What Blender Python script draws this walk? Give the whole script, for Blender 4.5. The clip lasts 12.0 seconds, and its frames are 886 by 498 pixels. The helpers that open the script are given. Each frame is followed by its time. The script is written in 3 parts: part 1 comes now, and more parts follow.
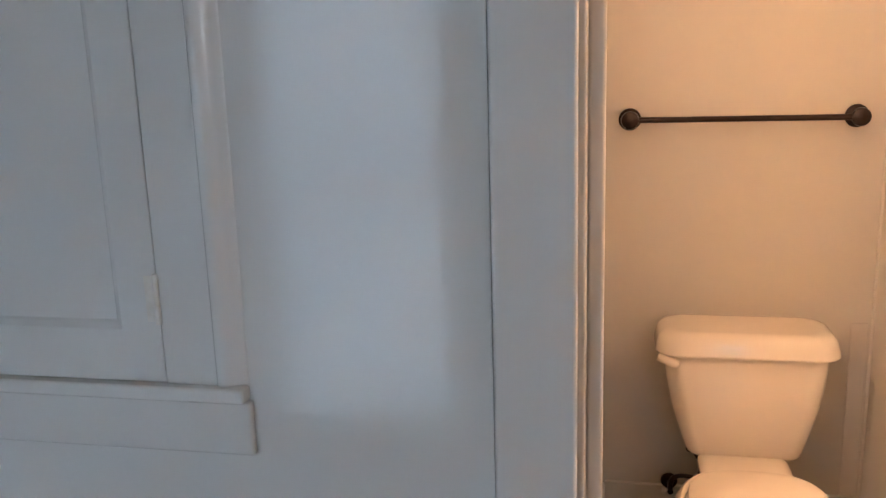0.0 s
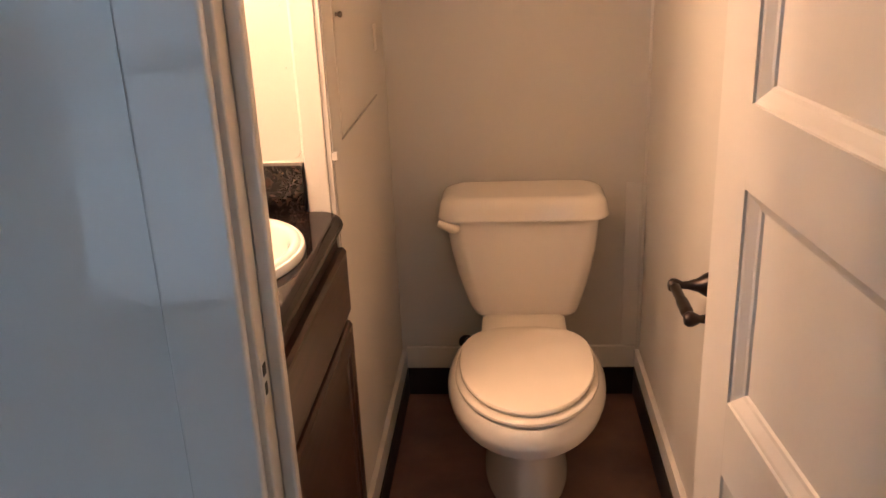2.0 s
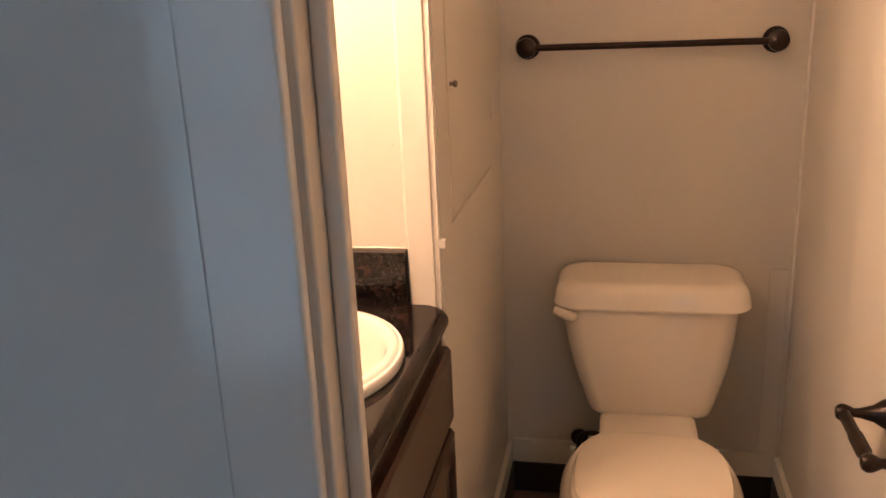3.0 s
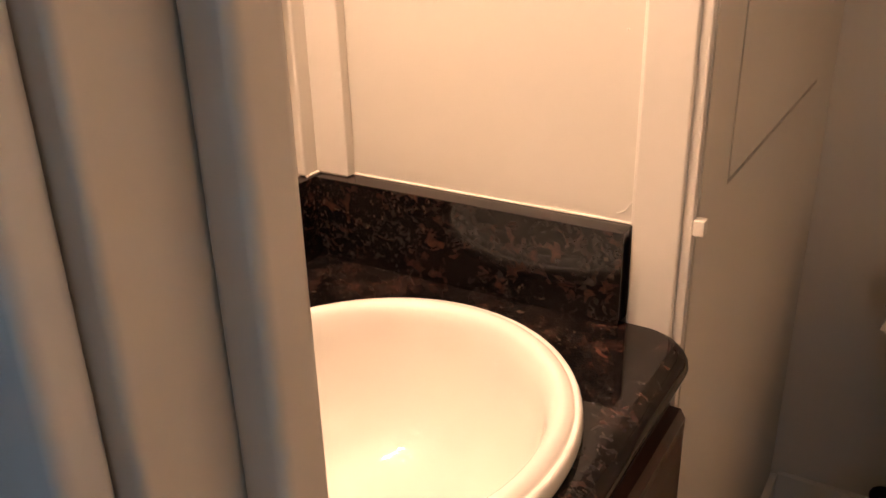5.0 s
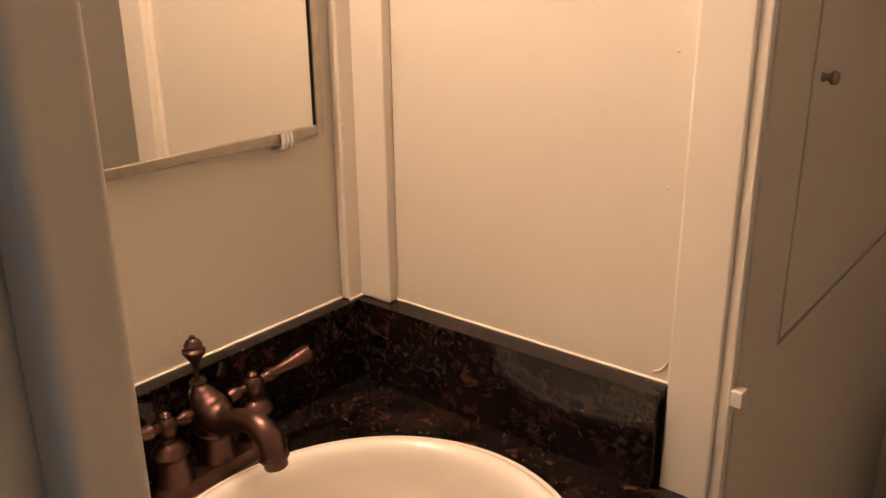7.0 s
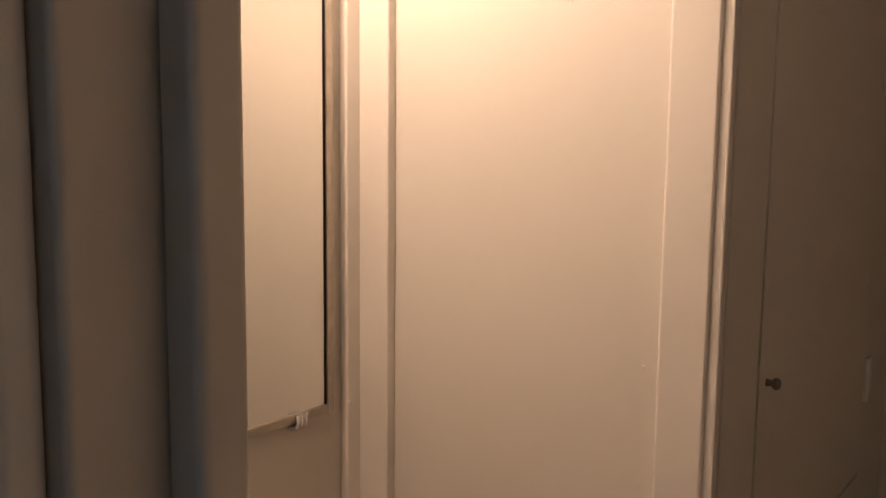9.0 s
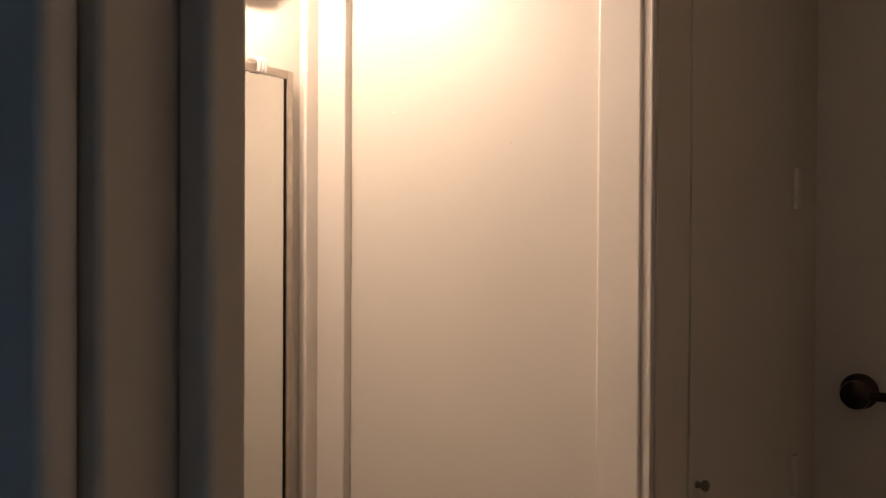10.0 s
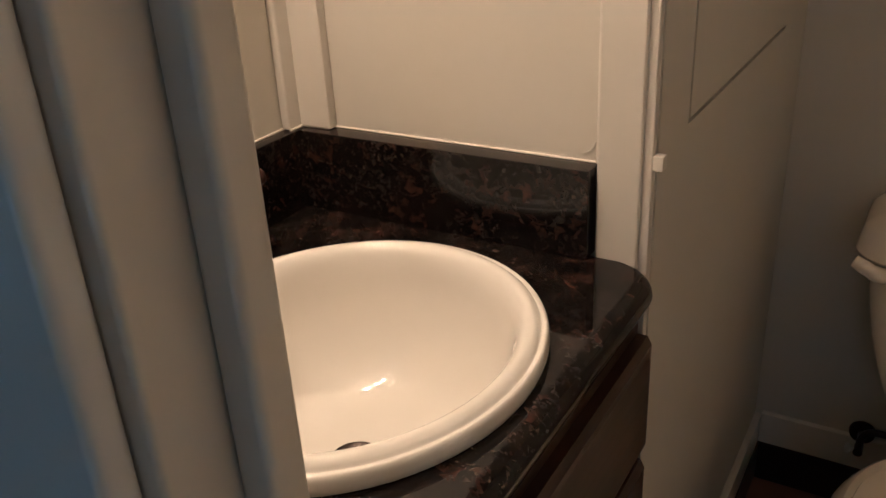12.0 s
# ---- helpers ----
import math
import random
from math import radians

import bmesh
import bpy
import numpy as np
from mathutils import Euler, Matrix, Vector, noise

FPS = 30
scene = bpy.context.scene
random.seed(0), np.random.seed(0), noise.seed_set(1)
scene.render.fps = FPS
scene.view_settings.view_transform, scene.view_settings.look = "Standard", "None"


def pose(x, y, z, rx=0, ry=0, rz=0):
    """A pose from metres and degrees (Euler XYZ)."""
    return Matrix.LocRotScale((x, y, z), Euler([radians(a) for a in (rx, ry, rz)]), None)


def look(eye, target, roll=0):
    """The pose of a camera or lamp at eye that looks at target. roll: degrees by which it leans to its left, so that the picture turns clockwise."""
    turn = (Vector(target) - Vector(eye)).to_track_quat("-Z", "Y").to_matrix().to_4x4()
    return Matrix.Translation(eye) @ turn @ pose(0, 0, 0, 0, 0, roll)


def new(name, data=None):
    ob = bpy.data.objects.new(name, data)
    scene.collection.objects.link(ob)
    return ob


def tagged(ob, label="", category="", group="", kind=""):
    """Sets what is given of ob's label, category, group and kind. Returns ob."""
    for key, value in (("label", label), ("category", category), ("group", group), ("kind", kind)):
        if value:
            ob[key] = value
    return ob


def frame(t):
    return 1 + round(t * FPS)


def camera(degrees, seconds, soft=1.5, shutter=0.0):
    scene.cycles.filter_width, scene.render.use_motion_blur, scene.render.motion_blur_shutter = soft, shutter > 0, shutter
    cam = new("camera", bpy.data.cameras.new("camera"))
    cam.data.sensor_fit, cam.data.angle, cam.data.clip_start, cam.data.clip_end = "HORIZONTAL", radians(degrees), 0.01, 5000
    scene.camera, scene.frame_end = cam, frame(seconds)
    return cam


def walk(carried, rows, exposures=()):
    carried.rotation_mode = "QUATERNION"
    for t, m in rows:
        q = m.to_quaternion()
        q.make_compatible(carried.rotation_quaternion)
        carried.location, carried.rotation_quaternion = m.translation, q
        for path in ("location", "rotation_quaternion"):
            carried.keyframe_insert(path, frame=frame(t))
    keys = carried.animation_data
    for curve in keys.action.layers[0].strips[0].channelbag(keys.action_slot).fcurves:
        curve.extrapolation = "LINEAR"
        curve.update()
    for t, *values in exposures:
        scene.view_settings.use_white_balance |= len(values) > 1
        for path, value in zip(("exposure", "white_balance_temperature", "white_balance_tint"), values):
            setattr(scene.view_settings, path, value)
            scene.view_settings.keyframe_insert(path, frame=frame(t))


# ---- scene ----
cam = camera(54.8, 12.0)
PATH = [
    (0, (0.011, -2.553, 1.466), (-0.386, -0.641, 1.037), -1.8),
    (0.5, (0.126, -2.556, 1.454), (-0.104, -0.624, 0.988), -1.6),
    (1, (0.213, -2.534, 1.423), (0.041, -0.626, 0.849), -1.5),
    (1.5, (0.260, -2.558, 1.405), (0.130, -0.674, 0.746), -1.8),
    (2, (0.322, -2.523, 1.418), (0.170, -0.653, 0.726), -2.5),
    (2.5, (0.339, -2.419, 1.445), (0.057, -0.526, 0.865), -2.5),
    (3, (0.277, -2.281, 1.436), (-0.119, -0.408, 0.857), -2.6),
    (3.1, (0.265, -2.235, 1.429), (-0.146, -0.367, 0.843), -2.9),
    (5, (0.160, -1.611, 1.314), (-0.804, -0.052, 0.514), -1.5),
    (5.5, (0.163, -1.548, 1.305), (-0.786, -0.015, 0.440), 0.3),
    (6, (0.184, -1.526, 1.313), (-0.858, -0.052, 0.452), -1.8),
    (6.5, (0.191, -1.535, 1.335), (-0.964, -0.121, 0.518), -2.6),
    (7, (0.194, -1.536, 1.382), (-0.991, -0.066, 0.723), -0.6),
    (7.1, (0.189, -1.538, 1.397), (-0.991, -0.062, 0.743), -0.4),
    (8.9, (0.232, -1.618, 1.515), (-0.984, -0.051, 1.252), 0.5),
    (9, (0.237, -1.625, 1.516), (-0.970, -0.047, 1.281), 0.6),
    (9.5, (0.259, -1.660, 1.543), (-0.873, -0.016, 1.405), 0.7),
    (10, (0.278, -1.690, 1.553), (-0.838, -0.031, 1.531), 0.3),
    (10.5, (0.260, -1.678, 1.521), (-0.848, -0.023, 1.344), 0.1),
    (11, (0.228, -1.657, 1.457), (-0.842, -0.016, 1.051), -1.3),
    (11.2, (0.217, -1.643, 1.423), (-0.831, -0.021, 0.905), -1.6),
    (11.5, (0.204, -1.633, 1.383), (-0.800, -0.043, 0.703), -1.9),
    (12, (0.213, -1.648, 1.307), (-0.743, -0.118, 0.443), -3.3),
]
EXPOSURE = ((0, 1.66, 6150, 13), (1.0, 0.95, 6100, 15), (2, 0.99, 5950, 13), (3.2, 0.73, 6000, 12), (5, 0.38, 5600, 9), (6.5, -0.05, 5650, 6), (7.2, -0.34, 5550, 5), (9, -1.30, 5150, 5), (10, -1.72, 4880, 2), (11, -1.66, 4770, -1), (11.5, -1.12, 4750, -2), (12, -0.38, 4740, -4))
walk(cam, [(t, look(e, g, r)) for t, e, g, r in PATH], EXPOSURE)

# ---- light ----
world = bpy.data.worlds.new("daylight")
scene.world = world
world.use_nodes = True
wn = world.node_tree.nodes
sky = wn.new("ShaderNodeTexSky")
sky.sky_type, sky.sun_disc = "NISHITA", False
sky.sun_elevation, sky.sun_rotation = radians(35), radians(200)
world.node_tree.links.new(sky.outputs[0], wn["Background"].inputs[0])
wn["Background"].inputs[1].default_value = 0.05


def area_lamp(name, where, aim, sx, sy, watts, colour):
    lamp = bpy.data.lights.new(name, "AREA")
    lamp.shape, lamp.size, lamp.size_y, lamp.energy, lamp.color = "RECTANGLE", sx, sy, watts, colour
    ob = new(name, lamp)
    ob.matrix_world = look(where, aim)
    return ob


DAYLIGHT = (0.78, 0.905, 0.985)
area_lamp("window_daylight", (-0.90, -3.44, 1.08), (-0.90, -2.0, 1.02), 0.72, 1.70, 14.5, DAYLIGHT)
area_lamp("window_daylight", (0.78, -3.44, 1.60), (0.78, -2.0, 1.60), 0.30, 0.62, 1.00, DAYLIGHT)
BULB_STRENGTH = 770.0
BULB_COLOUR = (1.0, 0.588, 0.345)


# ---- materials ----
def material(name, colour, rough=0.5, metal=0.0, second=None, scale=8.0, amount=0.5, bump=0.0, bump_scale=200.0, rough_var=0.0, coat=0.0, spec=0.5):
    m = bpy.data.materials.new(name)
    m.use_nodes = True
    nt = m.node_tree
    n, l = nt.nodes, nt.links
    b = n["Principled BSDF"]
    b.inputs["Roughness"].default_value = rough
    b.inputs["Metallic"].default_value = metal
    b.inputs["Coat Weight"].default_value = coat
    b.inputs["Specular IOR Level"].default_value = spec
    co = n.new("ShaderNodeTexCoord")
    big = n.new("ShaderNodeTexNoise")
    big.inputs["Scale"].default_value = scale
    big.inputs["Detail"].default_value = 6
    l.new(co.outputs["Object"], big.inputs["Vector"])
    mix = n.new("ShaderNodeMix")
    mix.data_type = "RGBA"
    mix.inputs[6].default_value = (*colour, 1)
    mix.inputs[7].default_value = (*(second or [c * 0.9 for c in colour]), 1)
    ramp = n.new("ShaderNodeMapRange")
    ramp.inputs[1].default_value, ramp.inputs[2].default_value = 0.5 - amount * 0.5, 0.5 + amount * 0.5
    l.new(big.outputs["Fac"], ramp.inputs[0])
    l.new(ramp.outputs[0], mix.inputs[0])
    l.new(mix.outputs[2], b.inputs["Base Color"])
    if rough_var:
        rr = n.new("ShaderNodeMapRange")
        rr.inputs[3].default_value, rr.inputs[4].default_value = rough - rough_var, rough + rough_var
        l.new(big.outputs["Fac"], rr.inputs[0])
        l.new(rr.outputs[0], b.inputs["Roughness"])
    if bump:
        fine = n.new("ShaderNodeTexNoise")
        fine.inputs["Scale"].default_value = bump_scale
        fine.inputs["Detail"].default_value = 3
        l.new(co.outputs["Object"], fine.inputs["Vector"])
        bp = n.new("ShaderNodeBump")
        bp.inputs["Strength"].default_value = bump
        bp.inputs["Distance"].default_value = 0.002
        l.new(fine.outputs["Fac"], bp.inputs["Height"])
        l.new(bp.outputs[0], b.inputs["Normal"])
    return m


def granite():
    m = bpy.data.materials.new("brown_black_granite")
    m.use_nodes = True
    n, l = m.node_tree.nodes, m.node_tree.links
    b = n["Principled BSDF"]
    b.inputs["Roughness"].default_value = 0.045
    b.inputs["Specular IOR Level"].default_value = 0.32
    co = n.new("ShaderNodeTexCoord")

    def noise_mask(scale, detail, rough, distort, lo, hi):
        t = n.new("ShaderNodeTexNoise")
        t.inputs["Scale"].default_value, t.inputs["Detail"].default_value = scale, detail
        t.inputs["Roughness"].default_value, t.inputs["Distortion"].default_value = rough, distort
        l.new(co.outputs["Object"], t.inputs["Vector"])
        r = n.new("ShaderNodeMapRange")
        r.inputs[1].default_value, r.inputs[2].default_value = lo, hi
        l.new(t.outputs["Fac"], r.inputs[0])
        return r.outputs[0]

    def blend(fac, a, c):
        x = n.new("ShaderNodeMix")
        x.data_type = "RGBA"
        l.new(fac, x.inputs[0])
        for socket, v in ((x.inputs[6], a), (x.inputs[7], c)):
            if isinstance(v, tuple):
                socket.default_value = (*v, 1)
            else:
                l.new(v, socket)
        return x.outputs[2]

    def times(a, c):
        x = n.new("ShaderNodeMath")
        x.operation = "MULTIPLY"
        l.new(a, x.inputs[0])
        l.new(c, x.inputs[1])
        return x.outputs[0]

    flecks = times(noise_mask(58, 9, 0.64, 0.8, 0.50, 0.62), noise_mask(19, 4, 0.6, 0.6, 0.42, 0.54))
    specks = times(noise_mask(150, 6, 0.7, 0.4, 0.58, 0.63), noise_mask(11, 3, 0.5, 0.3, 0.44, 0.58))
    grey = times(noise_mask(110, 7, 0.65, 0.5, 0.50, 0.62), noise_mask(15, 3, 0.5, 0.3, 0.42, 0.60))
    brown = blend(noise_mask(38, 5, 0.65, 0.8, 0.40, 0.64), (0.020, 0.011, 0.0085), (0.053, 0.023, 0.016))
    base = blend(noise_mask(40, 5, 0.6, 0.8, 0.40, 0.70), (0.0030, 0.0027, 0.0027), (0.010, 0.0075, 0.0066))
    l.new(blend(specks, blend(flecks, blend(grey, base, (0.026, 0.022, 0.020)), brown), (0.070, 0.050, 0.037)), b.inputs["Base Color"])
    return m


def dark_wood():
    m = bpy.data.materials.new("espresso_wood")
    m.use_nodes = True
    n, l = m.node_tree.nodes, m.node_tree.links
    b = n["Principled BSDF"]
    b.inputs["Roughness"].default_value = 0.34
    co = n.new("ShaderNodeTexCoord")
    mp = n.new("ShaderNodeMapping")
    mp.inputs["Scale"].default_value = (60, 6, 60)
    l.new(co.outputs["Object"], mp.inputs["Vector"])
    g = n.new("ShaderNodeTexNoise")
    g.inputs["Scale"].default_value, g.inputs["Detail"].default_value, g.inputs["Distortion"].default_value = 1.0, 7, 0.6
    l.new(mp.outputs[0], g.inputs["Vector"])
    ramp = n.new("ShaderNodeValToRGB")
    ramp.color_ramp.elements[0].position, ramp.color_ramp.elements[0].color = 0.3, (0.028, 0.0115, 0.0068, 1)
    ramp.color_ramp.elements[1].position, ramp.color_ramp.elements[1].color = 0.7, (0.060, 0.026, 0.015, 1)
    l.new(g.outputs["Fac"], ramp.inputs[0])
    l.new(ramp.outputs[0], b.inputs["Base Color"])
    bp = n.new("ShaderNodeBump")
    bp.inputs["Strength"].default_value, bp.inputs["Distance"].default_value = 0.15, 0.001
    l.new(g.outputs["Fac"], bp.inputs["Height"])
    l.new(bp.outputs[0], b.inputs["Normal"])
    return m


PAINT = material("white_wall_paint", (0.590, 0.556, 0.488), 0.46, second=(0.565, 0.529, 0.458), scale=3.5, amount=0.6, bump=0.10, bump_scale=90, rough_var=0.04)
HALLPAINT = material("semi_gloss_hall_paint", (0.66, 0.655, 0.635), 0.045, second=(0.64, 0.635, 0.612), scale=4, amount=0.6, bump=0.006, bump_scale=9, rough_var=0.01, spec=0.5)
TRIM = material("white_gloss_trim_paint", (0.63, 0.593, 0.528), 0.30, second=(0.60, 0.562, 0.493), scale=6, amount=0.5, bump=0.10, bump_scale=60, rough_var=0.05)
CEIL = material("flat_off_white_ceiling", (0.54, 0.515, 0.46), 0.8, bump=0.2, bump_scale=60)
FRAMEPAINT = material("white_door_frame_paint", (0.63, 0.593, 0.528), 0.30, second=(0.60, 0.562, 0.493), scale=6, amount=0.5, bump=0.10, bump_scale=60, rough_var=0.05)
DULL = material("dull_grey_metal", (0.24, 0.205, 0.165), 0.50, 0.4, second=(0.17, 0.145, 0.115), scale=60)
CAULK = material("old_caulk", (0.82, 0.77, 0.68), 0.5, second=(0.7, 0.62, 0.5), scale=40)
PORCELAIN = material("bone_porcelain", (0.80, 0.72, 0.60), 0.10, second=(0.785, 0.705, 0.585), scale=5, spec=0.6)
SEAT = material("bone_plastic", (0.78, 0.69, 0.56), 0.22, second=(0.765, 0.675, 0.545), scale=5)
SINKWHITE = material("white_china", (0.72, 0.685, 0.625), 0.03, second=(0.71, 0.672, 0.61), scale=6, spec=0.6)
BRONZE = material("oil_rubbed_bronze", (0.018, 0.013, 0.011), 0.30, 0.6, second=(0.035, 0.02, 0.014), scale=40, rough_var=0.06)
COPPER = material("antique_copper", (0.124, 0.068, 0.054), 0.33, 0.92, second=(0.062, 0.035, 0.029), scale=55, amount=0.6, rough_var=0.08)
DARKHOLE = material("dark_metal_and_hole_shade", (0.02, 0.017, 0.014), 0.4, 0.8)
KICK = material("black_brown_vinyl_base", (0.012, 0.009, 0.008), 0.38, second=(0.02, 0.014, 0.011), scale=12)
FLOORMAT = material("dark_brown_vinyl", (0.120, 0.060, 0.040), 0.36, second=(0.205, 0.108, 0.077), scale=6, amount=0.32, bump=0.15, bump_scale=120, rough_var=0.08)
MIRRORMAT = material("silvered_glass", (0.88, 0.88, 0.85), 0.0, 1.0, second=(0.88, 0.88, 0.85))
FRAMEMAT = material("brushed_steel_edge", (0.52, 0.48, 0.415), 0.36, 1.0, second=(0.40, 0.36, 0.30), scale=60)
CLEAR = material("clear_plastic", (0.85, 0.83, 0.78), 0.08)
CLEAR.node_tree.nodes["Principled BSDF"].inputs["Transmission Weight"].default_value = 0.45
STEEL = material("painted_metal", (0.72, 0.69, 0.63), 0.28, 0.2, second=(0.6, 0.56, 0.5), scale=50)
GLASS = material("window_glass", (1.0, 1.0, 1.0), 0.0, second=(0.98, 1.0, 0.99))
GLASS.node_tree.nodes["Principled BSDF"].inputs["Transmission Weight"].default_value = 1.0
BLIND = material("white_blind_slat", (0.80, 0.82, 0.84), 0.4)
bl = BLIND.node_tree
thin = bl.nodes.new("ShaderNodeBsdfTranslucent")
thin.inputs["Color"].default_value = (0.80, 0.83, 0.86, 1)
both = bl.nodes.new("ShaderNodeMixShader")
both.inputs[0].default_value = 0.6
bl.links.new(bl.nodes["Principled BSDF"].outputs[0], both.inputs[1])
bl.links.new(thin.outputs[0], both.inputs[2])
bl.links.new(both.outputs[0], bl.nodes["Material Output"].inputs[0])
GRANITE = granite()
WOOD = dark_wood()
BULB = bpy.data.materials.new("lit_bulb")
BULB.use_nodes = True
BULB.node_tree.nodes["Principled BSDF"].inputs["Emission Color"].default_value = (*BULB_COLOUR, 1)
BULB.node_tree.nodes["Principled BSDF"].inputs["Emission Strength"].default_value = BULB_STRENGTH
BULB.node_tree.nodes["Principled BSDF"].inputs["Base Color"].default_value = (0.9, 0.85, 0.75, 1)


# ---- mesh helpers ----
def add_box(bm, lo, hi, bevel=0.0, seg=2):
    m = Matrix.Translation([(a + b) / 2 for a, b in zip(lo, hi)]) @ Matrix.Diagonal([b - a for a, b in zip(lo, hi)] + [1])
    made = bmesh.ops.create_cube(bm, size=1, matrix=m)
    if bevel:
        edges = list({e for v in made["verts"] for e in v.link_edges})
        bmesh.ops.bevel(bm, geom=edges, offset=bevel, segments=seg, affect="EDGES", profile=0.5)
    return bm


def box(lo, hi, bevel=0.0, seg=2):
    return add_box(bmesh.new(), lo, hi, bevel, seg)


def rings(bm, loops, close_start=True, close_end=True, closed=True):
    """Skin between loops of points, all of one length."""
    rows = [[bm.verts.new(p) for p in loop] for loop in loops]
    n = len(rows[0])
    for a, b in zip(rows, rows[1:]):
        for i in range(n if closed else n - 1):
            j = (i + 1) % n
            bm.faces.new((a[i], a[j], b[j], b[i]))
    if close_start:
        bm.faces.new(rows[0][::-1])
    if close_end:
        bm.faces.new(rows[-1])
    bmesh.ops.recalc_face_normals(bm, faces=bm.faces[:])
    return bm


def lathe(profile, m=None, n=28, bm=None):
    """Turned shape from (radius, height) pairs, about z, then placed by m."""
    bm = bm or bmesh.new()
    m = m or Matrix()
    loops = [[m @ Vector((r * math.cos(2 * math.pi * i / n), r * math.sin(2 * math.pi * i / n), h)) for i in range(n)] for r, h in profile]
    return rings(bm, loops)


def tube(path, radii, n=16, bm=None):
    """A bent round bar along the path; radii one or one each."""
    bm = bm or bmesh.new()
    path = [Vector(p) for p in path]
    radii = radii if isinstance(radii, (list, tuple)) else [radii] * len(path)
    loops, side = [], None
    for k, p in enumerate(path):
        d = (path[min(k + 1, len(path) - 1)] - path[max(k - 1, 0)]).normalized()
        if side is None:
            side = d.orthogonal().normalized()
        side = (side - d * side.dot(d)).normalized()
        up = d.cross(side)
        loops.append([p + radii[k] * (math.cos(2 * math.pi * i / n) * side + math.sin(2 * math.pi * i / n) * up) for i in range(n)])
    return rings(bm, loops)


def curve(points, steps=8):
    """Smooth path through points."""
    pts = [Vector(p) for p in points]
    out = []
    for i in range(len(pts) - 1):
        a, b, c, d = pts[max(i - 1, 0)], pts[i], pts[i + 1], pts[min(i + 2, len(pts) - 1)]
        for s in range(steps):
            t = s / steps
            out.append(0.5 * ((2 * b) + (c - a) * t + (2 * a - 5 * b + 4 * c - d) * t * t + (3 * b - a - 3 * c + d) * t ** 3))
    return out + [pts[-1]]


def mesh_object(name, bm, mat, smooth=False):
    me = bpy.data.meshes.new(name)
    bm.to_mesh(me)
    bm.free()
    me.materials.append(mat)
    if smooth:
        for p in me.polygons:
            p.use_smooth = True
        me.set_sharp_from_angle(angle=radians(38))
    ob = new(name, me)
    if smooth:
        keep = ob.modifiers.new("flat_faces", "WEIGHTED_NORMAL")
        keep.keep_sharp, keep.weight = True, 100
    return ob


def part(name, bm, mat, parent, label="", smooth=True):
    ob = mesh_object(name, bm, mat, smooth)
    ob.parent = parent
    ob.matrix_parent_inverse = parent.matrix_world.inverted()
    return tagged(ob, label)


def thing(name, at, label, category, group="", kind=""):
    ob = new(name)
    ob.location = at
    ob.empty_display_size = 0.05
    bpy.context.view_layer.update()
    return tagged(ob, label, category, group, kind)


def structure(name, bm, mat, label, category, smooth=False):
    return tagged(mesh_object(name, bm, mat, smooth), label, category, kind="structure")


# ---- large structure ----
FLOOR, TOP = -0.028, 2.36
XL, XR = -0.031, 0.740          # toilet room side walls
YF, YH = -1.424, -1.484         # front wall: room face, hall face
XM, YE = -0.499, -0.835         # alcove: mirror wall, end wall

floor = structure("floor", box((-2.3, -3.62, FLOOR - 0.05), (1.5, 0.1, FLOOR)), FLOORMAT, "dark brown mottled vinyl floor", "floor")
structure("ceiling", box((-2.3, -3.62, TOP), (1.5, 0.1, TOP + 0.06)), CEIL, "flat white painted ceiling", "ceiling")
structure("wall_back", box((-0.62, 0.0, FLOOR), (0.86, 0.1, TOP)), PAINT, "cream white painted wall behind the toilet", "wall")
structure("wall_right", box((XR, YF, FLOOR), (XR + 0.12, 0.0, TOP)), PAINT, "cream white painted side wall", "wall")

# the wall that closes the alcove, with a shallow cupboard opening towards the toilet
bm = bmesh.new()
PY0, PY1, PZ0, PZ1 = -0.730, -0.192, 1.008, 2.100
add_box(bm, (-0.62, YE, FLOOR), (XL - 0.022, 0.0, TOP))
add_box(bm, (XL - 0.022, YE, FLOOR), (XL, 0.0, PZ0))
add_box(bm, (XL - 0.022, YE, PZ1), (XL, 0.0, TOP))
add_box(bm, (XL - 0.022, YE, PZ0), (XL, PY0, PZ1))
add_box(bm, (XL - 0.022, PY1, PZ0), (XL, 0.0, PZ1))
structure("wall_left", bm, PAINT, "cream white painted wall between alcove and toilet", "wall")
structure("wall_alcove", box((-0.62, YF, FLOOR), (XM, YE, TOP)), PAINT, "cream white painted wall behind the sink", "wall")

# front wall with the doorway
DX0, DX1, DZ = -0.026, 0.612, 1.985
PD = 0.012                      # depth of the hall panelling
structure("wall_front_west", box((-2.3, YH, FLOOR), (DX0 - 0.019, YF, TOP)), HALLPAINT, "white semi-gloss painted hall wall", "wall")
structure("wall_panelling", box((-2.3, YH - PD, FLOOR), (-0.146, YH, TOP), 0.002), HALLPAINT, "white semi-gloss painted hall panelling", "wall", True)
structure("wall_front_east", box((DX1 + 0.019, YH, FLOOR), (1.5, YF, TOP)), HALLPAINT, "white semi-gloss painted hall wall", "wall")
structure("wall_front_head", box((DX0 - 0.019, YH, DZ + 0.019), (DX1 + 0.019, YF, TOP)), HALLPAINT, "white painted wall over the doorway", "wall")
structure("wall_hall_west", box((-2.4, -3.62, FLOOR), (-2.3, YF, TOP)), HALLPAINT, "white painted hall end wall", "wall")
structure("wall_hall_east", box((1.5, -3.62, FLOOR), (1.6, YF, TOP)), HALLPAINT, "white painted hall end wall", "wall")

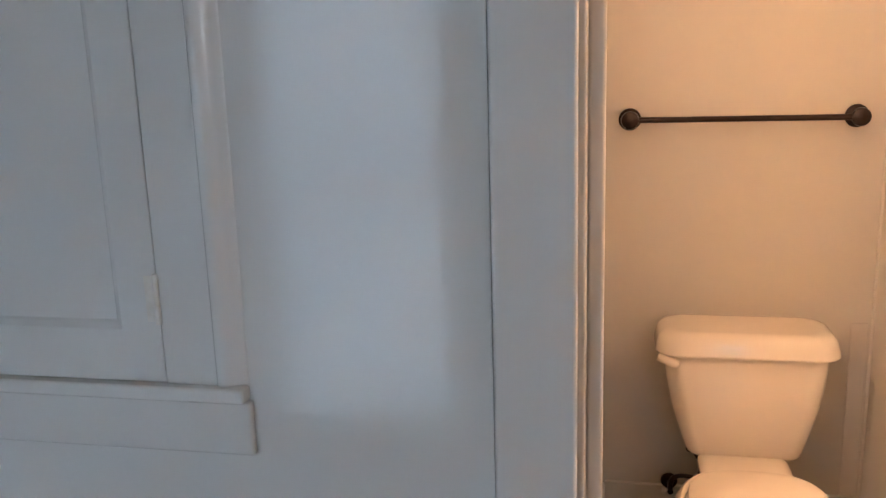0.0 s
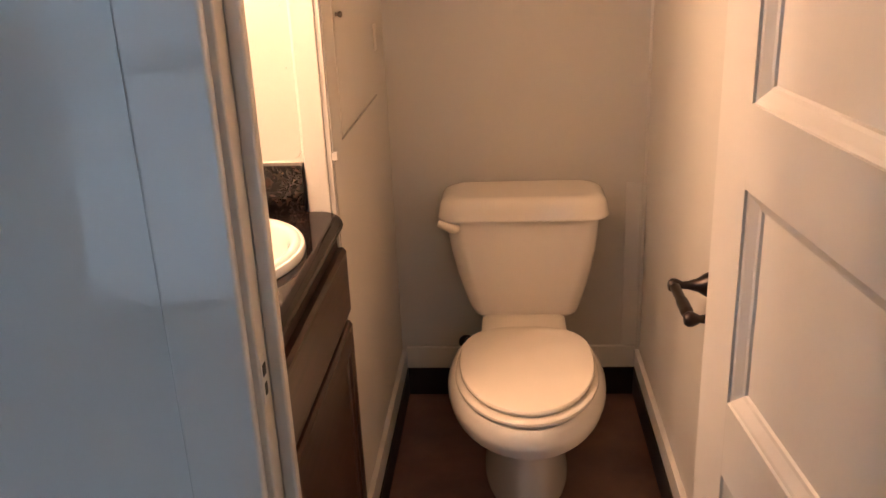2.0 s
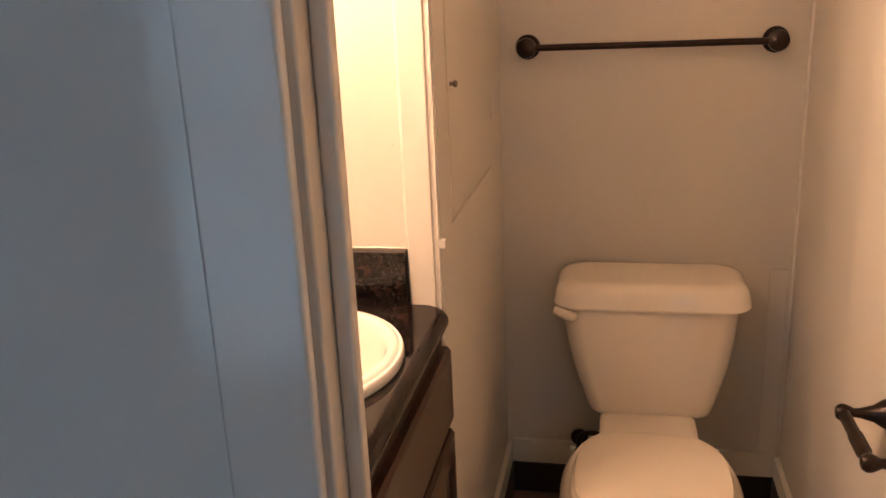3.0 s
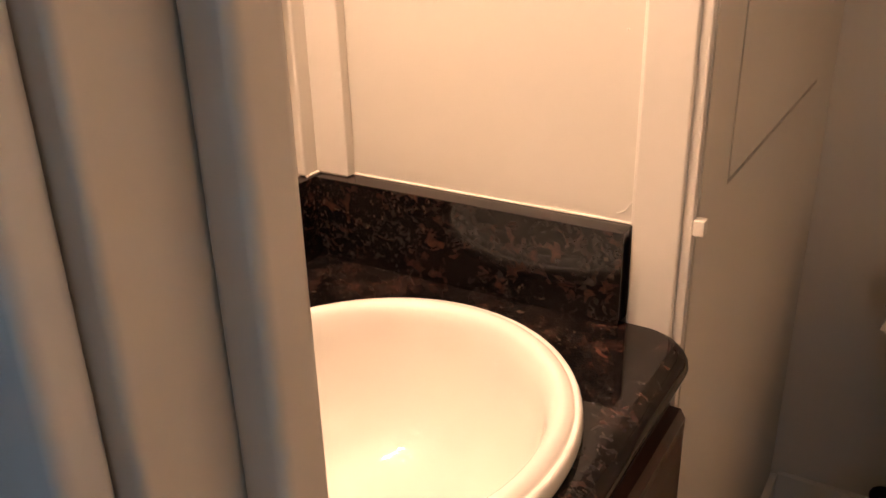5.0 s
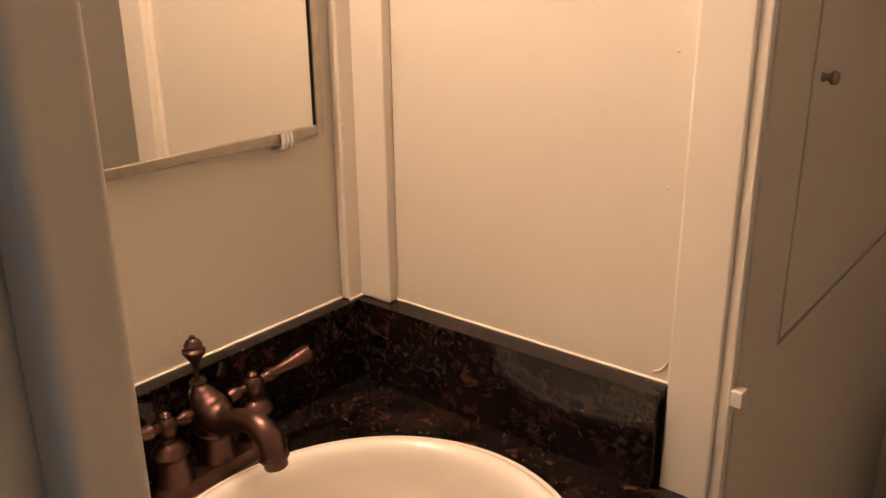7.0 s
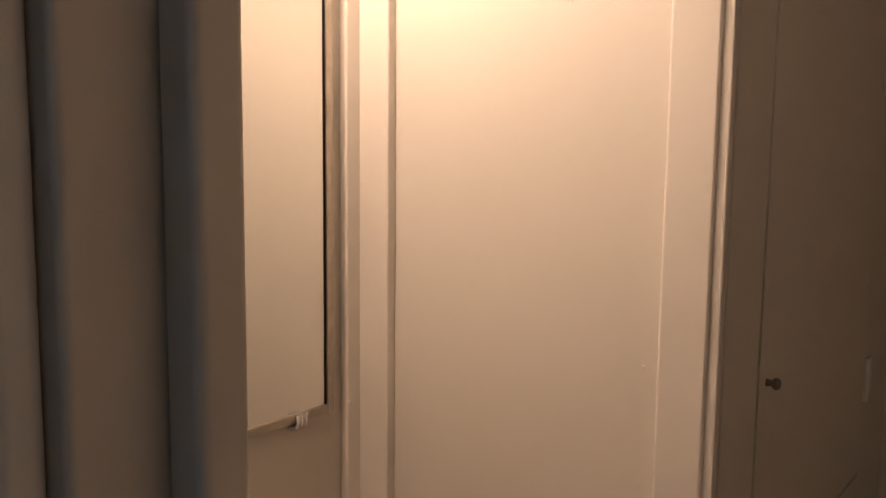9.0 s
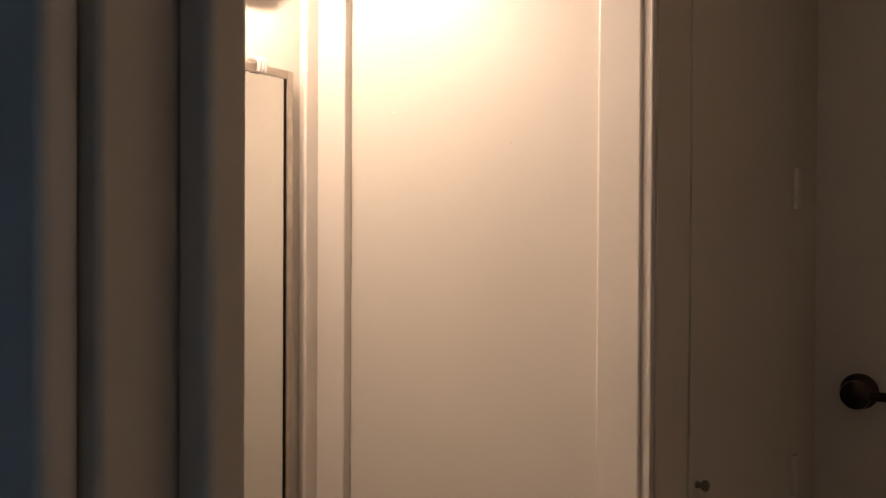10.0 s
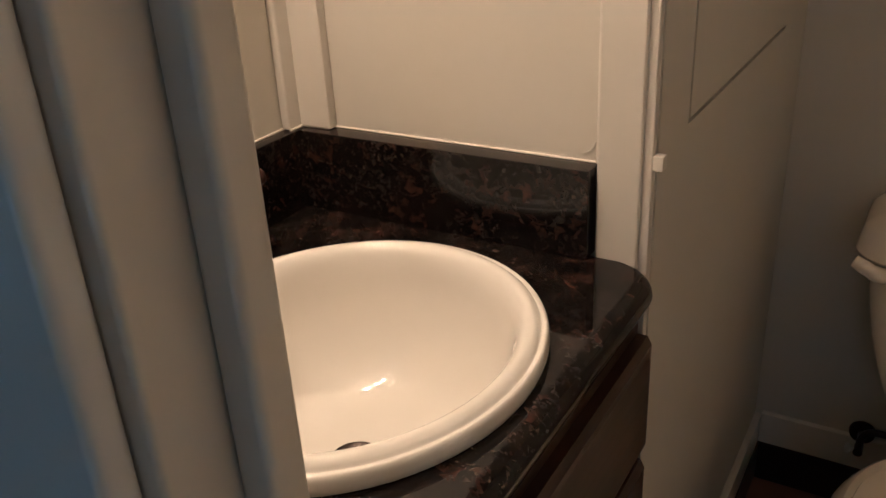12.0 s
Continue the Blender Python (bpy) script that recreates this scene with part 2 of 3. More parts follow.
# window wall behind the walker, with a tall and a narrow window
WZ0, WZ1, WY = 0.16, 1.95, -3.30
bm = bmesh.new()
for x0, x1 in ((-2.3, -1.25), (-0.55, 0.60), (0.96, 1.5)):
    add_box(bm, (x0, WY - 0.1, FLOOR), (x1, WY, TOP))
for x0, x1, low in ((-1.25, -0.55, WZ0), (0.60, 0.96, 1.00)):
    add_box(bm, (x0, WY - 0.1, FLOOR), (x1, WY, low))
    add_box(bm, (x0, WY - 0.1, WZ1), (x1, WY, TOP))
structure("wall_hall_south", bm, HALLPAINT, "white painted wall with a tall and a narrow window", "wall")


def build_window(name, x0, x1, base, label):
    w = tagged(thing(name, ((x0 + x1) / 2, WY, base), label, "window"), kind="structure")
    mid = (base + WZ1) / 2
    for lo, hi in (((x0, WY - 0.08, base), (x0 + 0.04, WY - 0.03, WZ1)), ((x1 - 0.04, WY - 0.08, base), (x1, WY - 0.03, WZ1)),
                   ((x0 + 0.04, WY - 0.08, base), (x1 - 0.04, WY - 0.03, base + 0.04)), ((x0 + 0.04, WY - 0.08, WZ1 - 0.04), (x1 - 0.04, WY - 0.03, WZ1)),
                   ((x0 + 0.04, WY - 0.075, mid - 0.02), (x1 - 0.04, WY - 0.035, mid + 0.02))):
        part("window_frame", box(lo, hi, 0.003), TRIM, w)
    part("window_sill", box((x0 - 0.04, WY, base - 0.025), (x1 + 0.04, WY + 0.035, base), 0.004), TRIM, w)
    for lo, hi in ((base + 0.041, mid - 0.021), (mid + 0.021, WZ1 - 0.041)):
        pane = part("pane", box((x0 + 0.041, WY - 0.058, lo), (x1 - 0.041, WY - 0.054, hi)), GLASS, w, smooth=False)
        pane.visible_shadow = False


def build_blind(cx):
    b = thing("window_blind", (cx, WY + 0.02, WZ1), "white horizontal slat blind lowered over the window", "blind")
    x0, x1 = cx - 0.35, cx + 0.35
    part("headrail", box((x0 + 0.01, WY - 0.028, WZ1 - 0.045), (x1 - 0.01, WY + 0.006, WZ1 - 0.002), 0.003), BLIND, b)
    part("bottom_rail", box((x0 + 0.015, WY - 0.024, WZ0 + 0.012), (x1 - 0.015, WY + 0.002, WZ0 + 0.028), 0.003), BLIND, b)
    bm = bmesh.new()
    arc = [(-0.0295 * math.cos(a), 0.005 * math.sin(a)) for a in (0.0, 0.8, 1.57, 2.34, 3.14)]
    rings(bm, [[(x, -u * 0.26 - v * 0.97, u * 0.97 - v * 0.26) for u, v in arc] + [(x, -u * 0.26 - v * 0.97 + 0.0012, u * 0.97 - v * 0.26 + 0.0002) for u, v in reversed(arc)] for x in (-0.335, 0.335)])
    slat = mesh_object("slat", bm, BLIND)
    slat.parent = b
    slat.location = (0, -0.031, WZ0 - WZ1 + 0.065)
    for k in range(1, int((WZ1 - WZ0 - 0.14) / 0.055) + 1):
        s = slat.copy()
        scene.collection.objects.link(s)
        s.location.z += 0.055 * k
    return b


build_window("window_1", -1.25, -0.55, WZ0, "tall white framed sash window behind a lowered blind")
build_window("window_2", 0.60, 0.96, 1.00, "narrow white framed sash window with clear panes")
build_blind(-0.90)

# doorway lining: jambs, stops, casing
frame_1 = tagged(thing("door_frame", (DX0, YH, FLOOR), "white painted wooden door frame with a metal strike plate", "door frame"), kind="structure")
part("jamb", box((DX0 - 0.019, YH, FLOOR), (DX0, YF, DZ + 0.019), 0.004, 3), FRAMEPAINT, frame_1)
part("jamb", box((DX1, YH, FLOOR), (DX1 + 0.019, YF, DZ + 0.019), 0.0015), FRAMEPAINT, frame_1)
part("head_jamb", box((DX0, YH, DZ), (DX1, YF, DZ + 0.019), 0.0015), FRAMEPAINT, frame_1)
part("door_stop", box((DX0, -1.447, FLOOR), (DX0 + 0.022, YF, DZ), 0.005, 4), FRAMEPAINT, frame_1)
part("door_stop", box((DX1 - 0.020, -1.447, FLOOR), (DX1, YF, DZ), 0.005, 3), FRAMEPAINT, frame_1)
part("door_stop", box((DX0 + 0.020, -1.447, DZ - 0.012), (DX1 - 0.020, YF, DZ), 0.003), FRAMEPAINT, frame_1)
part("casing", box((-0.1455, YH - 0.019, FLOOR), (DX0 - 0.010, YH, DZ + 0.010), 0.006, 4), HALLPAINT, frame_1)
part("casing", box((DX1 + 0.045, YH - 0.019, FLOOR), (DX1 + 0.151, YH, DZ + 0.010), 0.003), HALLPAINT, frame_1)
part("casing", box((-0.1455, YH - 0.021, DZ + 0.010), (DX1 + 0.165, YH, DZ + 0.130), 0.003), HALLPAINT, frame_1)
plate = part("strike_plate", box((DX0 - 0.0005, -1.482, 0.800), (DX0 + 0.0012, -1.454, 0.872), 0.0006), STEEL, frame_1, "painted-over metal strike plate")
# no real recesses: thin dark blocks paint the shade inside the two latch slots
part("latch_hole_shade", box((DX0 + 0.0012, -1.476, 0.842), (DX0 + 0.0022, -1.462, 0.860)), DARKHOLE, plate, smooth=False)
part("latch_hole_shade", box((DX0 + 0.0012, -1.474, 0.812), (DX0 + 0.0022, -1.464, 0.830)), DARKHOLE, plate, smooth=False)


# boards in the alcove's corners
bm = bmesh.new()
add_box(bm, (-0.0905, -0.852, FLOOR), (-0.0425, YE, TOP), 0.003, 3)
add_box(bm, (-0.0435, -0.847, FLOOR), (XL - 0.0015, YE, TOP), 0.002, 2)
structure("trim_post", bm, TRIM, "white painted corner board beside the sink alcove", "trim", True)
structure("trim_post_bead", tube([(-0.0915, -0.8375, 0.990), (-0.0915, -0.8375, 1.6), (-0.0915, -0.8375, TOP)], 0.0045, 10), TRIM, "painted caulk bead beside the corner board", "trim", True)
structure("trim_corner_end", box((XM + 0.012, -0.8500, 0.9896), (-0.440, YE, TOP), 0.0022, 3), TRIM, "white painted corner board in the alcove", "trim", True)
structure("trim_corner_side", box((XM, -0.873, 0.9896), (XM + 0.013, YE, TOP), 0.0035, 3), TRIM, "white painted corner board in the alcove", "trim", True)
structure("trim_bead", tube([(XL - 0.003, -0.8455, 0.93), (XL - 0.003, -0.8455, 1.4), (XL - 0.003, -0.8455, TOP)], 0.0020, 10), TRIM, "thin painted bead down the wall corner", "trim", True)
structure("trim_block", box((XL - 0.001, -0.850, 0.994), (XL + 0.010, -0.836, 1.010), 0.0015), TRIM, "small white painted block on the wall", "trim", True)
structure("trim_strip", box((0.681, -0.004, 0.145), (0.727, 0.0, 0.690), 0.003), TRIM, "short white painted board in the wall corner", "trim", True)
structure("trim_corner_right", tube([(XR - 0.001, -0.003, 0.15), (XR - 0.001, -0.003, 1.2), (XR - 0.001, -0.003, TOP)], 0.006, 10), TRIM, "painted bead in the wall corner", "trim", True)

# painted-over nail heads and a wrinkle in the paint
bm = bmesh.new()
for at, aim, r in (((-0.446, -0.8455, 1.670), 90, 0.0016), ((-0.448, -0.8455, 1.168), 90, 0.0016), ((-0.395, -0.8352, 1.72), 90, 0.0016), ((-0.372, -0.8352, 1.71), 90, 0.0016), ((-0.205, -0.8352, 1.665), 90, 0.0016),
                   ((-0.435, -0.8352, 1.305), 90, 0.0016), ((-0.112, -0.8352, 1.30), 90, 0.0016), ((-0.112, -0.8352, 1.18), 90, 0.0016)):
    lathe([(r, 0.0), (r * 0.8, r * 0.3), (r * 0.4, r * 0.5), (0.0, r * 0.55)], Matrix.Translation(at) @ pose(0, 0, 0, aim), 10, bm)
for at, r in (((-0.4855, -0.870, 1.199), 0.0025), ((-0.4855, -0.870, 1.771), 0.002), ((-0.4988, -1.096, 1.022), 0.002)):
    lathe([(r, 0.0), (r * 0.8, r * 0.3), (r * 0.4, r * 0.5), (0.0, r * 0.55)], Matrix.Translation(at) @ pose(0, 0, 0, 0, 90), 10, bm)
tube(curve([(-0.112, -0.8354, 0.998), (-0.104, -0.8352, 1.002), (-0.098, -0.8354, 1.012)], 4), 0.0009, 6, bm)
structure("trim_nail_heads", bm, TRIM, "painted-over nail heads on the boards", "trim", True)

# base boards: white over a dark vinyl base
for name, lo, hi in (("baseboard_back", (XL + 0.015, -0.015, 0.070), (XR - 0.016, 0.0, 0.146)), ("baseboard_left", (XL, YE, 0.070), (XL + 0.015, 0.0, 0.136)),
                     ("baseboard_right", (XR - 0.016, YF, 0.070), (XR, 0.0, 0.130))):
    structure(name, box(lo, hi, 0.003), TRIM, "white painted baseboard", "baseboard", True)
for name, lo, hi in (("base_back", (XL + 0.017, -0.017, FLOOR), (XR - 0.018, 0.0, 0.069)), ("base_left", (XL, YE, FLOOR), (XL + 0.017, 0.0, 0.069)),
                     ("base_right", (XR - 0.018, YF, FLOOR), (XR, 0.0, 0.069))):
    structure(name, box(lo, hi, 0.002), KICK, "black-brown vinyl base strip under the baseboard", "baseboard", True)


# ---- things: toilet room ----
def egg(cx, back, front, half, z, n=40, square=2.0):
    """A toilet-seat outline: round front, squarer back; y runs from back (wall side) to front."""
    cy = back - (back - front) * 0.42
    pts = []
    for i in range(n):
        a = 2 * math.pi * i / n
        c, s = math.cos(a), math.sin(a)
        p = square if s > 0 else 2.0
        x = half * math.copysign(abs(c) ** (2 / p), c)
        y = cy + (back - cy if s > 0 else cy - front) * math.copysign(abs(s) ** (2 / p), s)
        pts.append((cx + x, y, z))
    return pts


def rounded(cx, cy, hx, hy, z, r, n=6):
    pts = []
    for sx, sy, a0 in ((1, 1, 0), (-1, 1, 90), (-1, -1, 180), (1, -1, 270)):
        for i in range(n + 1):
            a = radians(a0 + 90 * i / n)
            pts.append((cx + sx * (hx - r) + r * math.cos(a), cy + sy * (hy - r) + r * math.sin(a), z))
    return pts


def build_toilet():
    cx = 0.364
    t = thing("toilet", (cx, -0.45, FLOOR), "bone-coloured two-piece toilet with its lid closed", "toilet")
    bowl = bmesh.new()
    spec = ((FLOOR, -0.20, -0.655, 0.118, 2.6), (FLOOR + 0.02, -0.20, -0.655, 0.116, 2.6), (0.06, -0.20, -0.645, 0.104, 2.6), (0.13, -0.20, -0.645, 0.100, 2.5), (0.215, -0.20, -0.648, 0.101, 2.5),
            (0.238, -0.20, -0.664, 0.112, 2.5), (0.250, -0.20, -0.730, 0.162, 2.4), (0.260, -0.21, -0.798, 0.193, 2.4), (0.274, -0.22, -0.840, 0.2065, 2.4), (0.298, -0.24, -0.854, 0.2085, 2.4), (0.318, -0.26, -0.857, 0.205, 2.4), (0.338, -0.28, -0.853, 0.197, 2.4), (0.349, -0.285, -0.849, 0.190, 2.4), (0.354, -0.29, -0.845, 0.184, 2.4))
    rings(bowl, [egg(cx, b, f, h, z, 44, q) for z, b, f, h, q in spec])
    part("bowl", bowl, PORCELAIN, t)
    seat = bmesh.new()
    rings(seat, [egg(cx, -0.392, f, h, z, 64, 2.9) for z, f, h in ((0.356, -0.836, 0.174), (0.359, -0.842, 0.179), (0.364, -0.845, 0.181), (0.370, -0.844, 0.180), (0.374, -0.839, 0.176), (0.376, -0.83, 0.170))])
    part("seat", seat, SEAT, t)
    lid = bmesh.new()
    rings(lid, [egg(cx, b, f, h, z, 64, 2.9) for z, b, f, h in ((0.3790, -0.386, -0.823, 0.165), (0.381, -0.381, -0.828, 0.170), (0.388, -0.379, -0.830, 0.1715), (0.393, -0.380, -0.827, 0.169), (0.3965, -0.386, -0.815, 0.160), (0.3985, -0.41, -0.77, 0.130), (0.3995, -0.47, -0.69, 0.07))])
    part("lid", lid, SEAT, t, "closed bone plastic seat lid")
    for s in (-1, 1):
        part("hinge", lathe([(0.0, 0.0), (0.012, 0.0), (0.013, 0.004), (0.013, 0.040), (0.010, 0.044), (0.0, 0.044)], pose(cx + s * 0.075 - 0.022, -0.374, 0.366, 0, 90, 0), 14), SEAT, t)
    neck = bmesh.new()
    rings(neck, [rounded(cx, -0.30, hx, hy, z, 0.075, 8) for z, hx, hy in ((0.20, 0.09, 0.10), (0.32, 0.115, 0.135), (0.340, 0.121, 0.140), (0.350, 0.120, 0.139), (0.356, 0.113, 0.135), (0.3585, 0.098, 0.125))])
    part("deck", neck, PORCELAIN, t)
    tank = bmesh.new()
    rings(tank, [rounded(cx + dx, -0.137, hx, hy, z, r, 10) for z, hx, hy, r, dx in ((0.349, 0.138, 0.072, 0.030, 0.006), (0.352, 0.147, 0.082, 0.034, 0.006), (0.360, 0.153, 0.089, 0.036, 0.006), (0.375, 0.159, 0.093, 0.038, 0.005), (0.407, 0.170, 0.096, 0.042, 0.004),
                                                                                     (0.45, 0.184, 0.099, 0.046, 0.003), (0.50, 0.197, 0.102, 0.048, 0.002), (0.56, 0.209, 0.104, 0.050, 0.001), (0.61, 0.215, 0.105, 0.050, 0.0), (0.652, 0.218, 0.106, 0.050, 0.0))])
    part("tank", tank, PORCELAIN, t)
    top = bmesh.new()
    rings(top, [rounded(cx + 0.002, -0.138, hx, hy, z, r, 10) for z, hx, hy, r in ((0.652, 0.230, 0.112, 0.058), (0.655, 0.240, 0.1205, 0.064), (0.659, 0.243, 0.1225, 0.066), (0.664, 0.2425, 0.1218, 0.066), (0.677, 0.2405, 0.1183, 0.066), (0.690, 0.238, 0.1148, 0.065), (0.699, 0.2345, 0.1110, 0.063), (0.706, 0.229, 0.107, 0.060), (0.713, 0.220, 0.100, 0.057), (0.7165, 0.208, 0.090, 0.053), (0.718, 0.190, 0.078, 0.050))])
    part("tank_lid", top, PORCELAIN, t)
    part("flush_lever", tube(curve([(0.176, -0.238, 0.634), (0.172, -0.252, 0.636), (0.158, -0.257, 0.642), (0.138, -0.257, 0.652), (0.127, -0.255, 0.656)], 5), [0.013] * 5 + [0.0135] * 6 + [0.012] * 5 + [0.011] * 4 + [0.007], 14), SEAT, t, "small bone flush lever")
    return t


build_toilet()

valve = thing("supply_valve", (0.182, -0.015, 0.17), "dark bronze water stop valve with a bent supply pipe", "valve")
part("escutcheon", lathe([(0.0, 0), (0.026, 0), (0.024, 0.006), (0.012, 0.009), (0.0, 0.009)], pose(0.182, -0.015, 0.165, 90), 20), BRONZE, valve)
part("valve_body", tube([(0.182, -0.02, 0.165), (0.182, -0.05, 0.165), (0.182, -0.070, 0.165), (0.182, -0.090, 0.165)], [0.007, 0.007, 0.009, 0.009], 14), BRONZE, valve)
part("oval_knob", lathe([(0.0, 0), (0.005, 0.0), (0.005, 0.006), (0.009, 0.008), (0.010, 0.012), (0.008, 0.016), (0.0, 0.017)], pose(0.174, -0.082, 0.165, 0, -90), 16), STEEL, valve, "small bright valve knob")
part("supply_pipe", tube(curve([(0.182, -0.080, 0.165), (0.183, -0.080, 0.190), (0.191, -0.080, 0.208), (0.214, -0.082, 0.217), (0.250, -0.090, 0.220), (0.264, -0.105, 0.240), (0.262, -0.125, 0.290), (0.238, -0.132, 0.330)]), 0.0072, 12), BRONZE, valve)
part("pipe_nut", lathe([(0.0, 0.0), (0.015, 0.0), (0.017, 0.003), (0.017, 0.020), (0.014, 0.024), (0.0, 0.024)], pose(0.236, -0.133, 0.325), 8), BRONZE, valve)

bar = thing("towel_bar", (0.35, 0.0, 1.285), "oil-rubbed bronze towel bar with round ends", "towel bar")
part("bar", tube([(0.045, -0.047, 1.285), (0.35, -0.047, 1.285), (0.655, -0.047, 1.285)], 0.0085, 16), BRONZE, bar)
for x in (0.045, 0.655):
    post = part("post", lathe([(0.0, 0.0), (0.031, 0.0), (0.032, 0.004), (0.028, 0.009), (0.018, 0.014), (0.014, 0.026), (0.016, 0.034), (0.024, 0.040), (0.026, 0.048), (0.024, 0.056), (0.014, 0.062), (0.0, 0.063)], pose(x, 0, 1.285, 90), 28), BRONZE, bar)

holder = thing("paper_holder", (XR, -0.93, 0.712), "oil-rubbed bronze toilet paper holder, empty", "paper holder")
for y, z in ((-0.845, 0.708), (-1.012, 0.708)):
    part("post", lathe([(0.0, 0.0), (0.026, 0.0), (0.027, 0.003), (0.024, 0.010), (0.015, 0.024), (0.009, 0.045), (0.008, 0.056), (0.011, 0.061), (0.015, 0.070), (0.015, 0.078), (0.010, 0.085), (0.0, 0.087)], pose(XR, y, z, 0, -90, 0), 24), BRONZE, holder)
part("roller", tube([(XR - 0.073, -1.005, 0.708), (XR - 0.073, -0.985, 0.708), (XR - 0.073, -0.98, 0.708), (XR - 0.073, -0.93, 0.708), (XR - 0.073, -0.928, 0.708), (XR - 0.073, -0.85, 0.708)], [0.008, 0.009, 0.0125, 0.0125, 0.0105, 0.0105], 16), BRONZE, holder)

rail = thing("hook_rail", (XR, -0.6, 1.5), "white painted wall board with coat hooks", "hook rail")
part("board", box((XR - 0.016, -1.30, 1.455), (XR, -0.20, 1.545), 0.003), TRIM, rail)
for y in (-0.84,):
    part("hook", tube(curve([(XR - 0.014, y, 1.515), (XR - 0.030, y, 1.492), (XR - 0.040, y, 1.460), (XR - 0.055, y, 1.452), (XR - 0.064, y, 1.468)]), 0.005, 10), TRIM, rail, "white painted hook")
    part("hook", tube(curve([(XR - 0.014, y, 1.520), (XR - 0.045, y, 1.535), (XR - 0.075, y, 1.570)]), 0.005, 10), TRIM, rail, "white painted hook")

panel = thing("access_panel", (XL, -0.46, 1.40), "white painted flush cupboard door set in the wall", "cupboard door")
part("door", box((XL - 0.018, PY0 + 0.0055, PZ0 + 0.0055), (XL + 0.0008, PY1 - 0.003, PZ1 - 0.0042), 0.0015), PAINT, panel)
part("knob", lathe([(0.0, 0.0), (0.005, 0.0), (0.004, 0.002), (0.0032, 0.006), (0.0062, 0.009), (0.0068, 0.012), (0.005, 0.015), (0.0, 0.016)], pose(XL, -0.700, 1.269, 0, 90, 0), 18), DULL, panel, "small dull metal knob")
for z in (1.164, 1.64):
    hinge = part("hinge", box((XL, PY1 - 0.004, z - 0.032), (XL + 0.005, PY1 + 0.034, z + 0.032), 0.0015), TRIM, panel, "painted-over butt hinge")
    part("hinge_pin", tube([(XL + 0.004, PY1, z - 0.034), (XL + 0.004, PY1, z), (XL + 0.004, PY1, z + 0.034)], 0.0042, 10), TRIM, hinge)


# five-panel door, swung out into the hall
def build_door():
    w, thick, z0, z1 = 0.625, 0.038, FLOOR + 0.012, 1.975
    d = thing("door_1", (0, 0, 0), "white painted five-panel wooden door standing open", "door", kind="structure")
    panels = ((0.165, 0.415), (0.525, 0.770), (0.872, 1.141), (1.235, 1.490), (1.600, 1.850))
    s0, s1 = 0.100, w - 0.094
    bm = bmesh.new()
    add_box(bm, (0, 0, z0), (s0, thick, z1), 0.002)
    add_box(bm, (s1, 0, z0), (w, thick, z1), 0.002)
    edges = [z0] + [v for p in panels for v in p] + [z1]
    for a, b in zip(edges[::2], edges[1::2]):
        add_box(bm, (s0, 0.0, a), (s1, thick, b))
    part("frame", bm, TRIM, d)
    for a, b in panels:
        p = part("panel", box((s0 - 0.004, 0.016, a - 0.004), (s1 + 0.004, thick - 0.016, b + 0.004)), TRIM, d)
        mb = bmesh.new()
        outer = [(s0, a), (s1, a), (s1, b), (s0, b)]
        loops = []
        for inset, depth in ((0.0, 0.0), (0.001, 0.003), (0.005, 0.0045), (0.016, 0.0115), (0.020, 0.0130), (0.022, 0.016)):
            loops.append([(x + (inset if x == s0 else -inset), thick - depth, z + (inset if z == a else -inset)) for x, z in outer])
        rings(mb, loops, False, False)
        part("moulding", mb, TRIM, p, smooth=False)
    knob = part("door_knob", lathe([(0.0, 0), (0.026, 0), (0.027, 0.004), (0.012, 0.010), (0.010, 0.028), (0.024, 0.040), (0.028, 0.052), (0.022, 0.064), (0.0, 0.068)], pose(w - 0.06, thick, 0.86, -90), 24), BRONZE, d)
    for z in (0.30, 1.65):
        part("door_hinge", tube([(0.0, -0.002, z - 0.045), (0.0, -0.002, z), (0.0, -0.002, z + 0.045)], 0.006, 10), TRIM, d)
    return d


door = build_door()
# local x runs along the leaf from the hinge, local +y is the room-side face
door.matrix_world = Matrix.Translation((0.612, -1.496, 0)) @ pose(0, 0, 0, 0, 0, -90 + 5) @ Matrix.Diagonal((1, -1, 1, 1))


# ---- things: sink alcove ----
CZ = 0.887
# cabinet under the counter
van = thing("vanity_cabinet", (-0.26, -1.13, FLOOR), "espresso-stained wooden vanity cabinet with a drawer front and door", "cabinet")
VF = -0.034
for lo, hi in (((XM + 0.002, -1.421, FLOOR + 0.10), (VF - 0.02, -1.405, CZ - 0.038)), ((XM + 0.002, -0.876, FLOOR + 0.10), (VF - 0.02, -0.860, CZ - 0.038)),
               ((XM + 0.002, -1.405, FLOOR + 0.10), (VF - 0.02, -0.876, FLOOR + 0.116))):
    part("side_panel", box(lo, hi, 0.001), WOOD, van)
part("face_frame", box((VF - 0.02, -1.421, FLOOR + 0.10), (VF, -0.860, CZ - 0.038), 0.002), WOOD, van)
part("toe_kick", box((XM + 0.002, -1.421, FLOOR), (VF - 0.06, -0.860, FLOOR + 0.10)), WOOD, van)


